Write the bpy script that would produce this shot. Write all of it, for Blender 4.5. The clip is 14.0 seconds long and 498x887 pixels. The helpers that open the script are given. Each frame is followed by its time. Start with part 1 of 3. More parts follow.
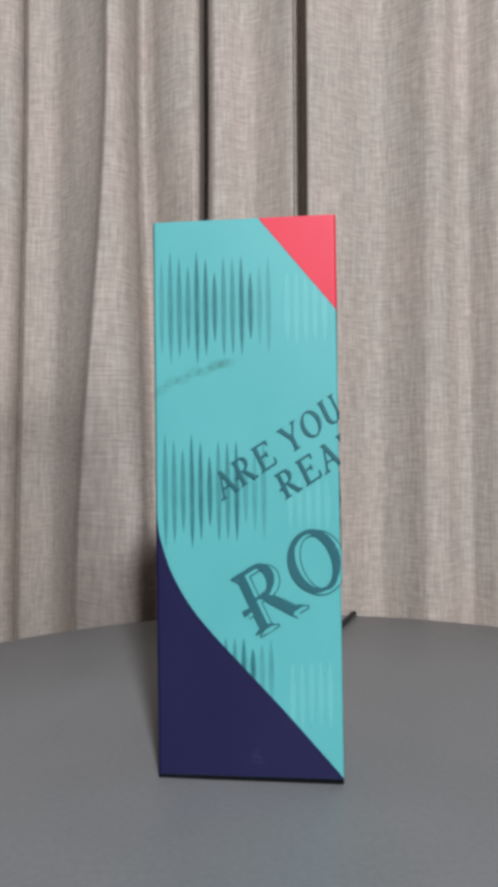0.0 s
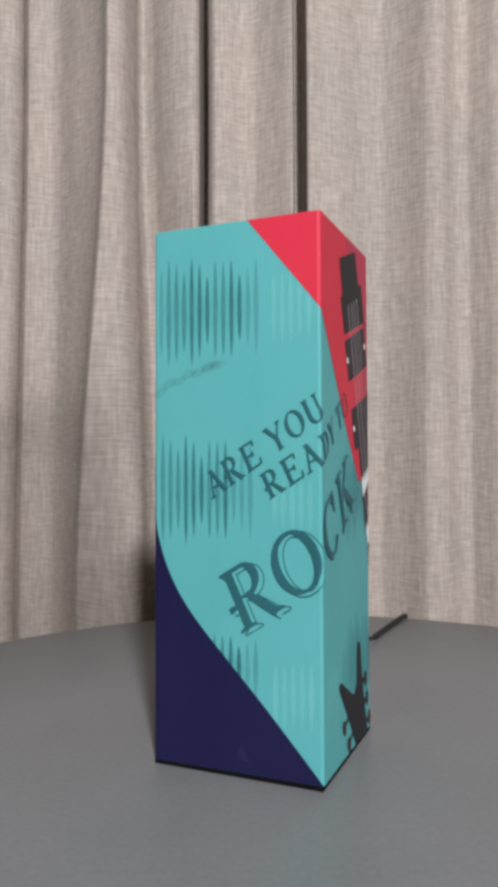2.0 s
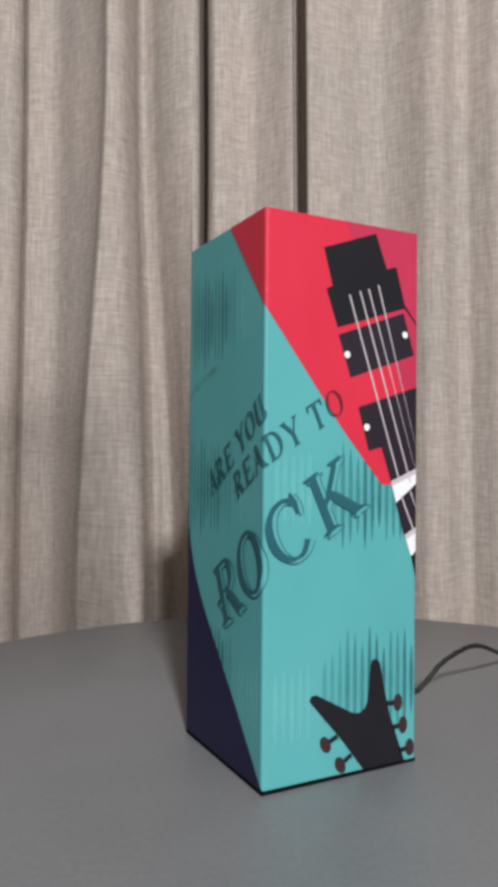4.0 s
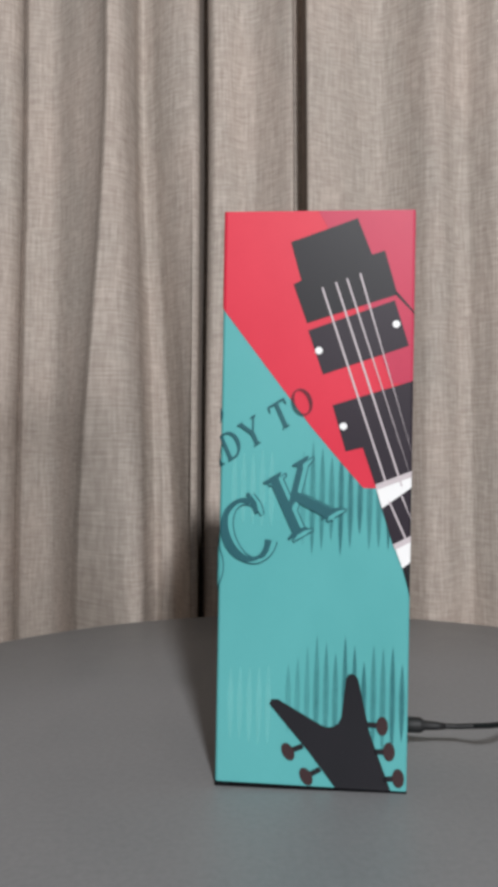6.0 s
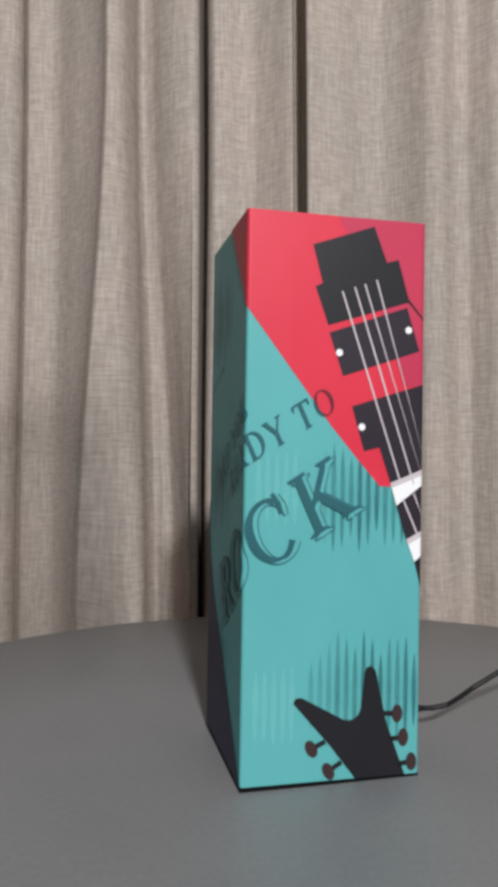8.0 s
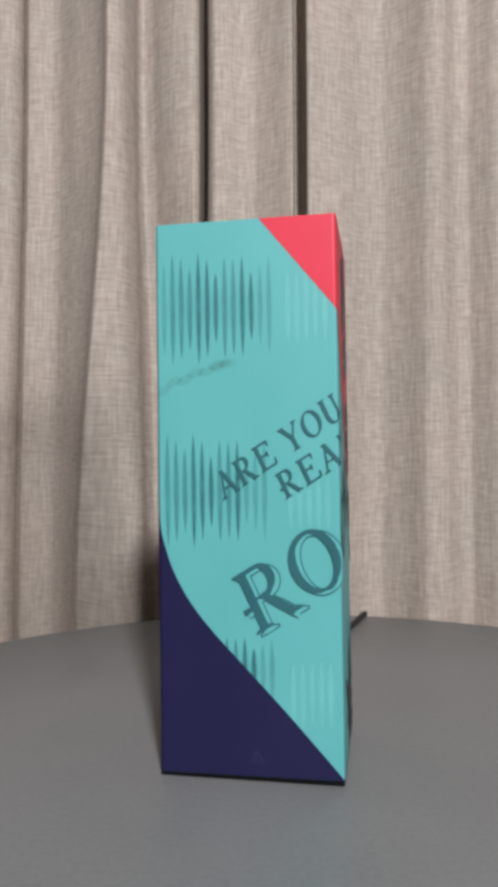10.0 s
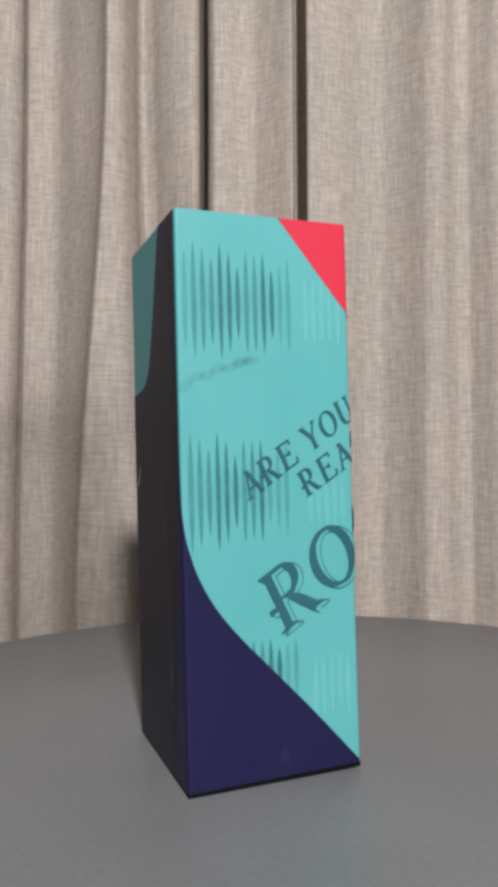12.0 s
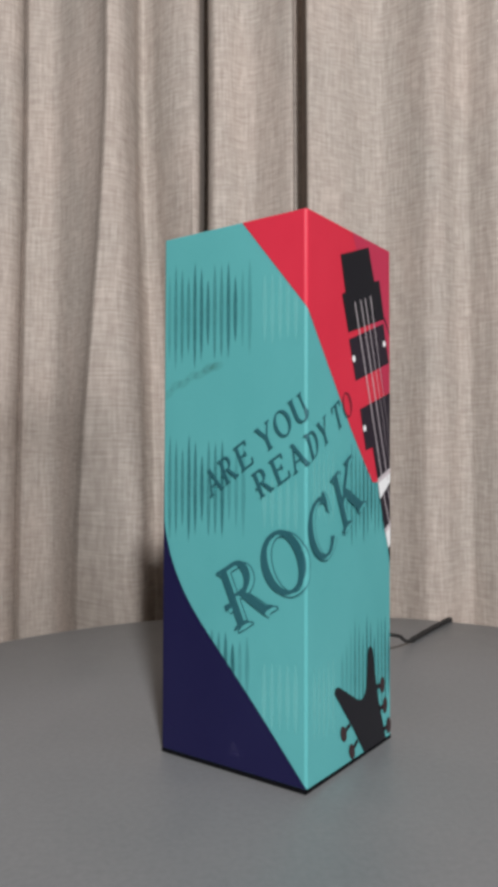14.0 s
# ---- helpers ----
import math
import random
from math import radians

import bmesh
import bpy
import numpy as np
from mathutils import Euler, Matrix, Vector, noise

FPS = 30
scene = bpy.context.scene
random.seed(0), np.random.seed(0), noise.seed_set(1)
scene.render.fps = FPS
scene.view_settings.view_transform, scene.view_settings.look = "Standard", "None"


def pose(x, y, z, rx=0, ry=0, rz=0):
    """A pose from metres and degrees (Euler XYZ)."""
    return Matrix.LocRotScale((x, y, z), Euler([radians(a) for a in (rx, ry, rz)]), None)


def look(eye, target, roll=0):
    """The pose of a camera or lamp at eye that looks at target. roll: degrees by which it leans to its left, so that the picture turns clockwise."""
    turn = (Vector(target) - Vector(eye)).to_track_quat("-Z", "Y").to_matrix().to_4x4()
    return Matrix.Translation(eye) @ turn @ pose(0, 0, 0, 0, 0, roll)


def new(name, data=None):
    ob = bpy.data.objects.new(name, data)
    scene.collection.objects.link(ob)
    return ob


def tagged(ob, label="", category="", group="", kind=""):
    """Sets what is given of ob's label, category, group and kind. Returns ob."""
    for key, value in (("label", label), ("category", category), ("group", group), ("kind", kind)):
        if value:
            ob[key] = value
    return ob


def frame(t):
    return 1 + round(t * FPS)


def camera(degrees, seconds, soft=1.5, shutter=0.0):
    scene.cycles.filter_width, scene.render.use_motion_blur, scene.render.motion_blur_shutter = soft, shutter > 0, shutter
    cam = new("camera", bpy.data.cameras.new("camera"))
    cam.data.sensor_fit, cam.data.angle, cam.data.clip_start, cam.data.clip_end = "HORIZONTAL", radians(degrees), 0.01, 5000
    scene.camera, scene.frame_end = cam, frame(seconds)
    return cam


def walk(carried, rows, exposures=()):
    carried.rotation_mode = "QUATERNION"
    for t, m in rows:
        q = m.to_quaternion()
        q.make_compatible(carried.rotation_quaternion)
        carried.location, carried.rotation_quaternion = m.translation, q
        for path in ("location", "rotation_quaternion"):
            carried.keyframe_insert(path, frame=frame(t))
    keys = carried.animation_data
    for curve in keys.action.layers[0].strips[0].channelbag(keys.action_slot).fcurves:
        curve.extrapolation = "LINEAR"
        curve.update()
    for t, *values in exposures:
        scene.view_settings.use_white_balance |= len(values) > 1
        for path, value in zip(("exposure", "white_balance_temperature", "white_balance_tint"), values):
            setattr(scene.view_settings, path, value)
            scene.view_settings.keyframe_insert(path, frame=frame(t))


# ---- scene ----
from collections import namedtuple

TOP = 0.75                      # height of the tabletop
cam = camera(36.85, 14.0, soft=5.2)
STAND = pose(0, 0, TOP + 0.1889, 91.04, 0, 0)
walk(cam, [(0.0, STAND), (14.0, STAND)],
     exposures=[(0.0, 0.0, 6230, 10), (1.2, 0.0, 6270, 10), (2.0, 0.04, 6400, 11), (3.2, 0.03, 6450, 11.5), (5.3, -0.15, 6500, 10.5), (8.2, -0.15, 6500, 10.5),
                (10.3, 0.02, 6560, 11), (11.0, -0.06, 6560, 10.5), (11.5, 0.04, 6560, 10.5), (12.0, 0.05, 6560, 10.5), (12.5, 0.05, 6450, 9.5), (13.0, -0.03, 6560, 10.5), (14.0, 0.01, 6550, 11)])

# ---------------------------------------------------------------- light
world = bpy.data.worlds.new("room_world")
scene.world = world
world.use_nodes = True
world.node_tree.nodes["Background"].inputs[0].default_value = (0.5, 0.47, 0.44, 1)
world.node_tree.nodes["Background"].inputs[1].default_value = 0.0

lamp_data = bpy.data.lights.new("ceiling_light", "AREA")
lamp_data.shape, lamp_data.size, lamp_data.energy = "DISK", 0.22, 113.0
lamp_data.color = (0.975, 0.985, 1.0)
LAMP = Vector((0.42, -2.00, 2.36))
lamp = new("ceiling_light", lamp_data)
lamp.matrix_world = look(LAMP, (0.0, 0.2, 0.9))


# ---------------------------------------------------------------- materials
def material(name, colour, rough=0.6, metal=0.0, coat=0.0):
    m = bpy.data.materials.new(name)
    m.use_nodes = True
    b = m.node_tree.nodes["Principled BSDF"]
    b.inputs["Base Color"].default_value = (*colour, 1)
    b.inputs["Roughness"].default_value = rough
    b.inputs["Metallic"].default_value = metal
    b.inputs["Coat Weight"].default_value = coat
    b.inputs["Coat Roughness"].default_value = 0.3
    return m, m.node_tree, b


def noise_node(nt, scale, stretch=(1, 1, 1), detail=4.0, rough=0.6, space="Object"):
    co = nt.nodes.new("ShaderNodeTexCoord")
    mp = nt.nodes.new("ShaderNodeMapping")
    mp.inputs["Scale"].default_value = stretch
    no = nt.nodes.new("ShaderNodeTexNoise")
    no.inputs["Scale"].default_value = scale
    no.inputs["Detail"].default_value = detail
    no.inputs["Roughness"].default_value = rough
    nt.links.new(co.outputs[space], mp.inputs["Vector"])
    nt.links.new(mp.outputs["Vector"], no.inputs["Vector"])
    return no.outputs["Fac"]


def ramp(nt, fac, stops):
    r = nt.nodes.new("ShaderNodeValToRGB")
    while len(r.color_ramp.elements) < len(stops):
        r.color_ramp.elements.new(0.5)
    for e, (p, c) in zip(r.color_ramp.elements, stops):
        e.position, e.color = p, (*c, 1)
    nt.links.new(fac, r.inputs["Fac"])
    return r.outputs["Color"]


def mixed(nt, fac, a, b, mode="MIX"):
    n = nt.nodes.new("ShaderNodeMix")
    n.data_type, n.blend_type = "RGBA", mode
    pick = [s for s in n.inputs if s.type == "RGBA"]
    for socket, value in ((n.inputs[0], fac), (pick[0], a), (pick[1], b)):
        if isinstance(value, (int, float)):
            socket.default_value = value
        elif isinstance(value, tuple):
            socket.default_value = (*value, 1)
        else:
            nt.links.new(value, socket)
    return [s for s in n.outputs if s.type == "RGBA"][0]


def bumped(nt, bsdf, height, strength, distance):
    n = nt.nodes.new("ShaderNodeBump")
    n.inputs["Strength"].default_value, n.inputs["Distance"].default_value = strength, distance
    nt.links.new(height, n.inputs["Height"])
    nt.links.new(n.outputs["Normal"], bsdf.inputs["Normal"])


def maths(nt, op, a, b):
    n = nt.nodes.new("ShaderNodeMath")
    n.operation = op
    for socket, value in zip(n.inputs, (a, b)):
        if isinstance(value, (int, float)):
            socket.default_value = value
        else:
            nt.links.new(value, socket)
    return n.outputs[0]


def linen():
    m, nt, b = material("linen_curtain", (0.4, 0.35, 0.32), 0.95)
    weft = noise_node(nt, 1.0, (38, 340, 1), 2.5, 0.6, "UV")
    warp = noise_node(nt, 1.0, (340, 24, 1), 2.5, 0.6, "UV")
    slub = noise_node(nt, 1.0, (75, 120, 1), 4.0, 0.6, "UV")
    broad = noise_node(nt, 1.0, (9, 4, 1), 3.0, 0.6, "UV")
    threads = maths(nt, "ADD", maths(nt, "MULTIPLY", weft, 0.46), maths(nt, "MULTIPLY", warp, 0.54))
    tone = ramp(nt, threads, [(0.35, (0.275, 0.226, 0.192)), (0.50, (0.415, 0.355, 0.306)), (0.65, (0.60, 0.535, 0.47))])
    tone = mixed(nt, 0.27, tone, ramp(nt, slub, [(0.34, (0.29, 0.235, 0.20)), (0.66, (0.54, 0.47, 0.415))]))
    tone = mixed(nt, 0.25, tone, ramp(nt, broad, [(0.38, (0.36, 0.335, 0.31)), (0.62, (0.50, 0.405, 0.36))]))
    nt.links.new(tone, b.inputs["Base Color"])
    bumped(nt, b, threads, 0.42, 0.0015)
    return m


def grey_top():
    m, nt, b = material("grey_tabletop", (0.19, 0.19, 0.19), 0.55)
    fine = noise_node(nt, 260.0, (1, 1, 1), 4.0)
    blot = noise_node(nt, 9.0, (1, 1, 1), 5.0)
    tone = mixed(nt, 0.5, ramp(nt, fine, [(0.3, (0.168, 0.168, 0.171)), (0.7, (0.226, 0.226, 0.229))]),
                 ramp(nt, blot, [(0.35, (0.168, 0.175, 0.181)), (0.65, (0.218, 0.215, 0.217))]))
    nt.links.new(tone, b.inputs["Base Color"])
    rr = ramp(nt, blot, [(0.3, (0.36, 0.36, 0.36)), (0.7, (0.52, 0.52, 0.52))])
    nt.links.new(rr, b.inputs["Roughness"])
    bumped(nt, b, fine, 0.15, 0.0006)
    return m


def printed(name, colour, second, rough=0.48):
    """Ink on laminated card: a slightly cloudy print."""
    m, nt, b = material(name, colour, rough)
    b.inputs["Specular IOR Level"].default_value = 0.32
    cloud = noise_node(nt, 18.0, (1, 1, 0.6), 3.0)
    grain = noise_node(nt, 900.0, (1, 1, 1), 2.0)
    tone = ramp(nt, cloud, [(0.32, colour), (0.68, second)])
    nt.links.new(tone, b.inputs["Base Color"])
    bumped(nt, b, grain, 0.05, 0.0003)
    return m


def ink(name, colour, cover, patch=0.25):
    """A film of ink that lets part of the print below through."""
    m, nt, b = material(name, colour, 0.4)
    clear = nt.nodes.new("ShaderNodeBsdfTransparent")
    mix = nt.nodes.new("ShaderNodeMixShader")
    patchy = noise_node(nt, 220.0, (1, 1, 0.3) if patch < 0.3 else (1, 1, 1), 3.0)
    rr = maths(nt, "ADD", maths(nt, "MULTIPLY", patchy, patch), cover - patch / 2)
    nt.links.new(rr, mix.inputs[0])
    nt.links.new(clear.outputs[0], mix.inputs[1])
    nt.links.new(b.outputs[0], mix.inputs[2])
    nt.links.new(mix.outputs[0], nt.nodes["Material Output"].inputs["Surface"])
    return m


def plain(name, colour, second, rough, scale=12.0):
    m, nt, b = material(name, colour, rough)
    n = noise_node(nt, scale, (1, 1, 1), 5.0)
    nt.links.new(ramp(nt, n, [(0.3, colour), (0.7, second)]), b.inputs["Base Color"])
    bumped(nt, b, noise_node(nt, scale * 20), 0.1, 0.001)
    return m


LINEN = linen()
GREY = grey_top()
TEAL = printed("teal_print", (0.089, 0.364, 0.368), (0.101, 0.390, 0.394))
RED = printed("red_print", (0.60, 0.024, 0.052), (0.64, 0.030, 0.060))
ROSE = printed("rose_print", (0.46, 0.030, 0.075), (0.50, 0.035, 0.082))
NAVY = printed("navy_print", (0.008, 0.007, 0.045), (0.010, 0.009, 0.050))
BLACK = printed("black_print", (0.010, 0.010, 0.013), (0.013, 0.012, 0.016))
PLUM = printed("plum_print", (0.020, 0.014, 0.022), (0.024, 0.017, 0.026))
NIGHT = printed("night_print", (0.009, 0.008, 0.019), (0.012, 0.011, 0.024))
OLIVE = printed("olive_print", (0.036, 0.040, 0.024), (0.042, 0.046, 0.028))
GREY_INK = printed("grey_line_print", (0.055, 0.053, 0.066), (0.062, 0.060, 0.074))
WHITE = printed("white_print", (0.80, 0.80, 0.80), (0.84, 0.84, 0.84))
SILVER = printed("silver_print", (0.52, 0.46, 0.48), (0.58, 0.52, 0.54))
BROWN = printed("brown_print", (0.036, 0.018, 0.020), (0.045, 0.023, 0.025))
DARK_INK = printed("dark_lettering_print", (0.018, 0.098, 0.118), (0.025, 0.115, 0.135))
FILM_INK = ink("film_lettering_ink", (0.012, 0.02, 0.03), 0.62)
STRONG_INK = ink("strong_wave_ink", (0.012, 0.11, 0.14), 0.24)
FAINT_INK = ink("faint_wave_ink", (0.02, 0.15, 0.17), 0.17)
PALE_INK = ink("pale_wave_ink", (0.35, 0.85, 0.82), 0.16)
SMUDGE_INK = ink("smudge_ink", (0.06, 0.15, 0.10), 0.085, 0.08)
EMBLEM_INK = ink("emblem_ink", (0.16, 0.14, 0.26), 0.06, 0.03)
RUBBER = plain("black_rubber", (0.006, 0.006, 0.007), (0.010, 0.010, 0.010), 0.62, 60.0)
FOOT_BLACK = plain("black_foot", (0.003, 0.003, 0.004), (0.005, 0.005, 0.006), 0.85, 60.0)
FOOT_BLACK.node_tree.nodes["Principled BSDF"].inputs["Specular IOR Level"].default_value = 0.1
WALL_PAINT = plain("wall_paint", (0.10, 0.097, 0.094), (0.13, 0.127, 0.122), 0.85, 3.0)
CEILING_PAINT = plain("ceiling_paint", (0.32, 0.32, 0.32), (0.36, 0.36, 0.36), 0.9, 3.0)
FLOOR_WOOD = plain("floor_wood", (0.12, 0.085, 0.06), (0.17, 0.12, 0.08), 0.5, 5.0)
STEEL = plain("dark_steel", (0.06, 0.06, 0.062), (0.08, 0.08, 0.08), 0.4, 20.0)


# ---------------------------------------------------------------- building helpers
def part(name, bm, mat, parent=None, label=""):
    me = bpy.data.meshes.new(name)
    bm.to_mesh(me)
    bm.free()
    me.materials.append(mat)
    ob = new(name, me)
    ob.parent = parent
    return tagged(ob, label)


def smooth(ob):
    for p in ob.data.polygons:
        p.use_smooth = True
    return ob


def block(lo, hi, bevel=0.0):
    bm = bmesh.new()
    bmesh.ops.create_cube(bm, size=1)
    for v in bm.verts:
        v.co = Vector([(lo[i] + hi[i]) / 2 + v.co[i] * (hi[i] - lo[i]) for i in range(3)])
    if bevel:
        bmesh.ops.bevel(bm, geom=bm.edges[:], offset=bevel, segments=3, affect="EDGES", profile=0.5)
    return bm


def turned(profile, steps=96):
    """A solid of revolution round z from (radius, height) pairs, from its top centre to its foot."""
    bm = bmesh.new()
    rings = []
    for r, z in profile:
        if r <= 0:
            rings.append([bm.verts.new((0, 0, z))])
        else:
            rings.append([bm.verts.new((r * math.cos(2 * math.pi * k / steps), r * math.sin(2 * math.pi * k / steps), z)) for k in range(steps)])
    for a, b in zip(rings, rings[1:]):
        for k in range(steps):
            j = (k + 1) % steps
            if len(a) == 1:
                bm.faces.new((a[0], b[k], b[j]))
            elif len(b) == 1:
                bm.faces.new((a[k], b[0], a[j]))
            else:
                bm.faces.new((a[k], b[k], b[j], a[j]))
    bmesh.ops.recalc_face_normals(bm, faces=bm.faces[:])
    return bm


# ---------------------------------------------------------------- the room
def room():
    x0, x1, y0, y1, z1 = -1.9, 1.9, -3.0, 1.25, 2.55
    t = 0.12
    for name, lo, hi, mat in (
            ("floor", (x0 - t, y0 - t, -0.1), (x1 + t, y1 + t, 0), FLOOR_WOOD),
            ("ceiling", (x0 - t, y0 - t, z1), (x1 + t, y1 + t, z1 + 0.1), CEILING_PAINT),
            ("wall_west", (x0 - t, y0, 0), (x0, y1, z1), WALL_PAINT),
            ("wall_east", (x1, y0, 0), (x1 + t, y1, z1), WALL_PAINT),
            ("wall_south", (x0 - t, y0 - t, 0), (x1 + t, y0, z1), WALL_PAINT),
            ("wall_north", (x0 - t, y1, 0), (x1 + t, y1 + t, z1), WALL_PAINT)):
        tagged(part(name, block(lo, hi), mat), kind="structure")


room()


def ceiling_lamp():
    """An unseen housing, added behind the camera to hold the room's light."""
    thing = new("ceiling_lamp")
    thing.matrix_world = pose(LAMP.x, LAMP.y, 0)
    tagged(thing, "assumed white round ceiling lamp on a short stem, out of view", "lamp")
    part("stem", block((-0.012, -0.012, 2.46), (0.012, 0.012, 2.55), 0.003), STEEL, thing)
    smooth(part("shade", turned([(0, 2.50), (0.10, 2.495), (0.17, 2.47), (0.19, 2.44), (0.18, 2.435), (0.10, 2.46), (0, 2.465)], 48), WHITE, thing))


ceiling_lamp()

# ---------------------------------------------------------------- curtain
# Folds from left to right: across at the top, across at the tabletop (both in mm), how far the cloth stands forward there (mm).
Fold = namedtuple("Fold", "upper lower out_upper out_lower")
FOLDS = [Fold(*f) for f in (
    (-640, -640, 0, 0), (-600, -600, 30, 28), (-555, -555, 10, 10), (-500, -500, 45, 40), (-465, -465, 5, 5),
    (-430, -435, 26, 24), (-385, -390, 14, 12), (-358, -366, 20, 18),
    (-334.3, -341.9, 24, 22), (-325.8, -333.4, 22, 20), (-319.3, -328.4, 16, 14), (-315.7, -325.6, 8, 6), (-314.2, -324.2, 0, -2),
    (-314.3, -324.0, -8, -9), (-309.2, -318.1, 1, 0), (-303.3, -312.1, 8, 7), (-293.7, -303.0, 9, 9), (-280.6, -290.7, 6, 6),
    (-272.1, -278.3, 3, 3), (-262.0, -270.8, 6, 5), (-250.7, -263.0, 14, 11), (-233.2, -254.6, 30, 20), (-211.6, -246.3, 49, 32),
    (-193.7, -237.1, 68, 48), (-185.5, -229.4, 80, 62), (-180.7, -223.4, 90, 75), (-175.5, -215.3, 95, 85), (-166.3, -183.5, 91, 83),
    (-158.6, -161.8, 82, 76), (-153.7, -148.0, 68, 62), (-150.1, -139.7, 53, 43), (-147.8, -135.6, 34, 12), (-141.5, -126.4, 25, -14),
    (-129.8, -108.5, 33, -16), (-113.2, -94.0, 53, 4), (-94.6, -82.0, 69, 36), (-75.7, -71.5, 78, 66),
    (-71.2, -73.6, 77, 80), (-66.2, -68.6, 72, 75), (-64.0, -66.5, 64, 68), (-63.4, -66.0, 20, 24), (-62.8, -65.5, -14, -10), (-58.0, -61.8, -18, -14),
    (-55.6, -59.8, 14, 18), (-54.0, -58.4, 46, 48), (-50.8, -55.9, 57, 59), (-42.3, -46.7, 66, 66), (-29.2, -29.3, 66, 64), (-7.4, -7.4, 53, 53),
    (5.9, 4.4, 55, 55), (29, 29.1, 73, 70), (48.3, 47.1, 92, 88), (54.5, 53.3, 96, 91), (56.8, 55.6, 92, 88),
    (59.5, 58, 22, 22), (66.2, 64.5, -11, -9), (75.7, 73.9, -11, -9), (74.6, 74.1, 50, 46), (76.7, 76.3, 66, 62),
    (81.7, 81.3, 68, 64), (96.7, 96.3, 60, 57), (118.7, 118.9, 52, 48), (157.9, 158.2, 25, 19), (178.1, 177, 18, 14), (195.9, 194.8, 28, 26),
    (210.7, 210, 42, 42), (222.4, 220.8, 56, 57), (232, 231, 66, 67), (243, 244.8, 71, 70), (253, 256, 68, 66), (263, 268, 59, 57),
    (274, 281, 51, 48), (287.5, 291.4, 49, 46), (302.8, 304.6, 62, 59), (321.9, 322.7, 78, 75),
    (365, 365, 84, 80), (385, 385, 30, 30), (430, 430, 60, 55), (455, 455, 20, 20), (520, 520, 60, 55),
    (560, 560, 15, 15), (620, 620, 40, 40),
)]
CURTAIN_Y = 1.03


def curtain():
    cols = 1100
    s = np.linspace(0, len(FOLDS) - 1, cols)
    knots = np.arange(len(FOLDS))

    def glide(values):
        """A curve through the values with slopes that never overshoot."""
        v = np.array(values, float)
        d = np.diff(v)
        slope = np.zeros(len(v))
        inner = d[:-1] * d[1:] > 0
        slope[1:-1][inner] = 2 * d[:-1][inner] * d[1:][inner] / (d[:-1][inner] + d[1:][inner])
        i = np.minimum(s.astype(int), len(v) - 2)
        f = s - i
        return ((1 + 2 * f) * (1 - f) ** 2 * v[i] + f * (1 - f) ** 2 * slope[i] + f * f * (3 - 2 * f) * v[i + 1] + f * f * (f - 1) * slope[i + 1])

    xu, xl = glide([f.upper for f in FOLDS]) / 1000, glide([f.lower for f in FOLDS]) / 1000
    yu, yl = glide([f.out_upper for f in FOLDS]) / 1000, glide([f.out_lower for f in FOLDS]) / 1000
    bm = bmesh.new()
    rows = []
    heights = [0.03 + (2.42 - 0.03) * k / 70 for k in range(71)]
    for z in heights:
        k = min(max((TOP + 0.72 - z) / 0.72, -0.6), 1.5)
        k = k * k * (3 - 2 * k) if 0 < k < 1 else (0.0 if k <= 0 else 1.0 + 0.1 * (k - 1))
        row = []
        for c in range(cols):
            x = xu[c] + (xl[c] - xu[c]) * k
            out = yu[c] + (yl[c] - yu[c]) * k
            wob = noise.noise(Vector((x * 9, z * 1.6, 3.1))) * 0.006 + noise.noise(Vector((x * 30, z * 5, 7.7))) * 0.0016
            sway = noise.noise(Vector((x * 4, z * 2.0, 1.3))) * 0.004 * (1 if z > TOP + 0.5 else 0.4)
            # the outer left leans back lower down, a slope added to shade it darker
            drop = max(TOP + 0.32 - z, 0.0)
            lean = min(0.38 * drop * min(drop / 0.12, 1.0), 0.19) * min(max((-x - 0.12) / 0.10, 0.0), 1.0)
            x *= 1 + lean / (CURTAIN_Y - out)
            row.append(bm.verts.new((x + sway, CURTAIN_Y - out + wob + lean, z)))
        rows.append(row)
    for a, b in zip(rows, rows[1:]):
        for c in range(cols - 1):
            bm.faces.new((a[c], a[c + 1], b[c + 1], b[c]))
    # cloth coordinates: metres along the folds and up
    run = np.concatenate(([0.0], np.cumsum(np.hypot(np.diff(xu), np.diff(yu)))))
    uv = bm.loops.layers.uv.new("cloth")
    bm.verts.index_update()
    for f in bm.faces:
        for loop in f.loops:
            loop[uv].uv = (run[loop.vert.index % cols], loop.vert.co.z)
    ob = smooth(part("curtain", bm, LINEN))
    mod = ob.modifiers.new("cloth", "SOLIDIFY")
    mod.thickness, mod.offset = 0.0012, -1
    tagged(ob, "beige-grey linen curtain hanging in deep vertical folds", "curtain")


curtain()


# ---------------------------------------------------------------- the table
def round_table():
    thing = new("round_table")
    thing.matrix_world = pose(0.053, 0.488, 0)
    tagged(thing, "round table with a matt grey top", "table")
    r = 0.418
    smooth_top = part("tabletop", turned([(0, TOP), (r * 0.5, TOP), (r - 0.006, TOP), (r - 0.002, TOP - 0.002), (r, TOP - 0.006), (r, TOP - 0.018),
                                          (r - 0.003, TOP - 0.023), (r - 0.01, TOP - 0.025), (0, TOP - 0.025)], 160), GREY, thing)
    smooth(smooth_top)
    part("pedestal", turned([(0, TOP - 0.0255), (0.12, TOP - 0.0255), (0.12, TOP - 0.034), (0.035, TOP - 0.045), (0.03, 0.10), (0.04, 0.03), (0, 0.03)], 40), STEEL, thing)
    part("foot", turned([(0, 0.03), (0.05, 0.03), (0.25, 0.016), (0.26, 0.008), (0.26, 0), (0, 0)], 64), STEEL, thing)


round_table()

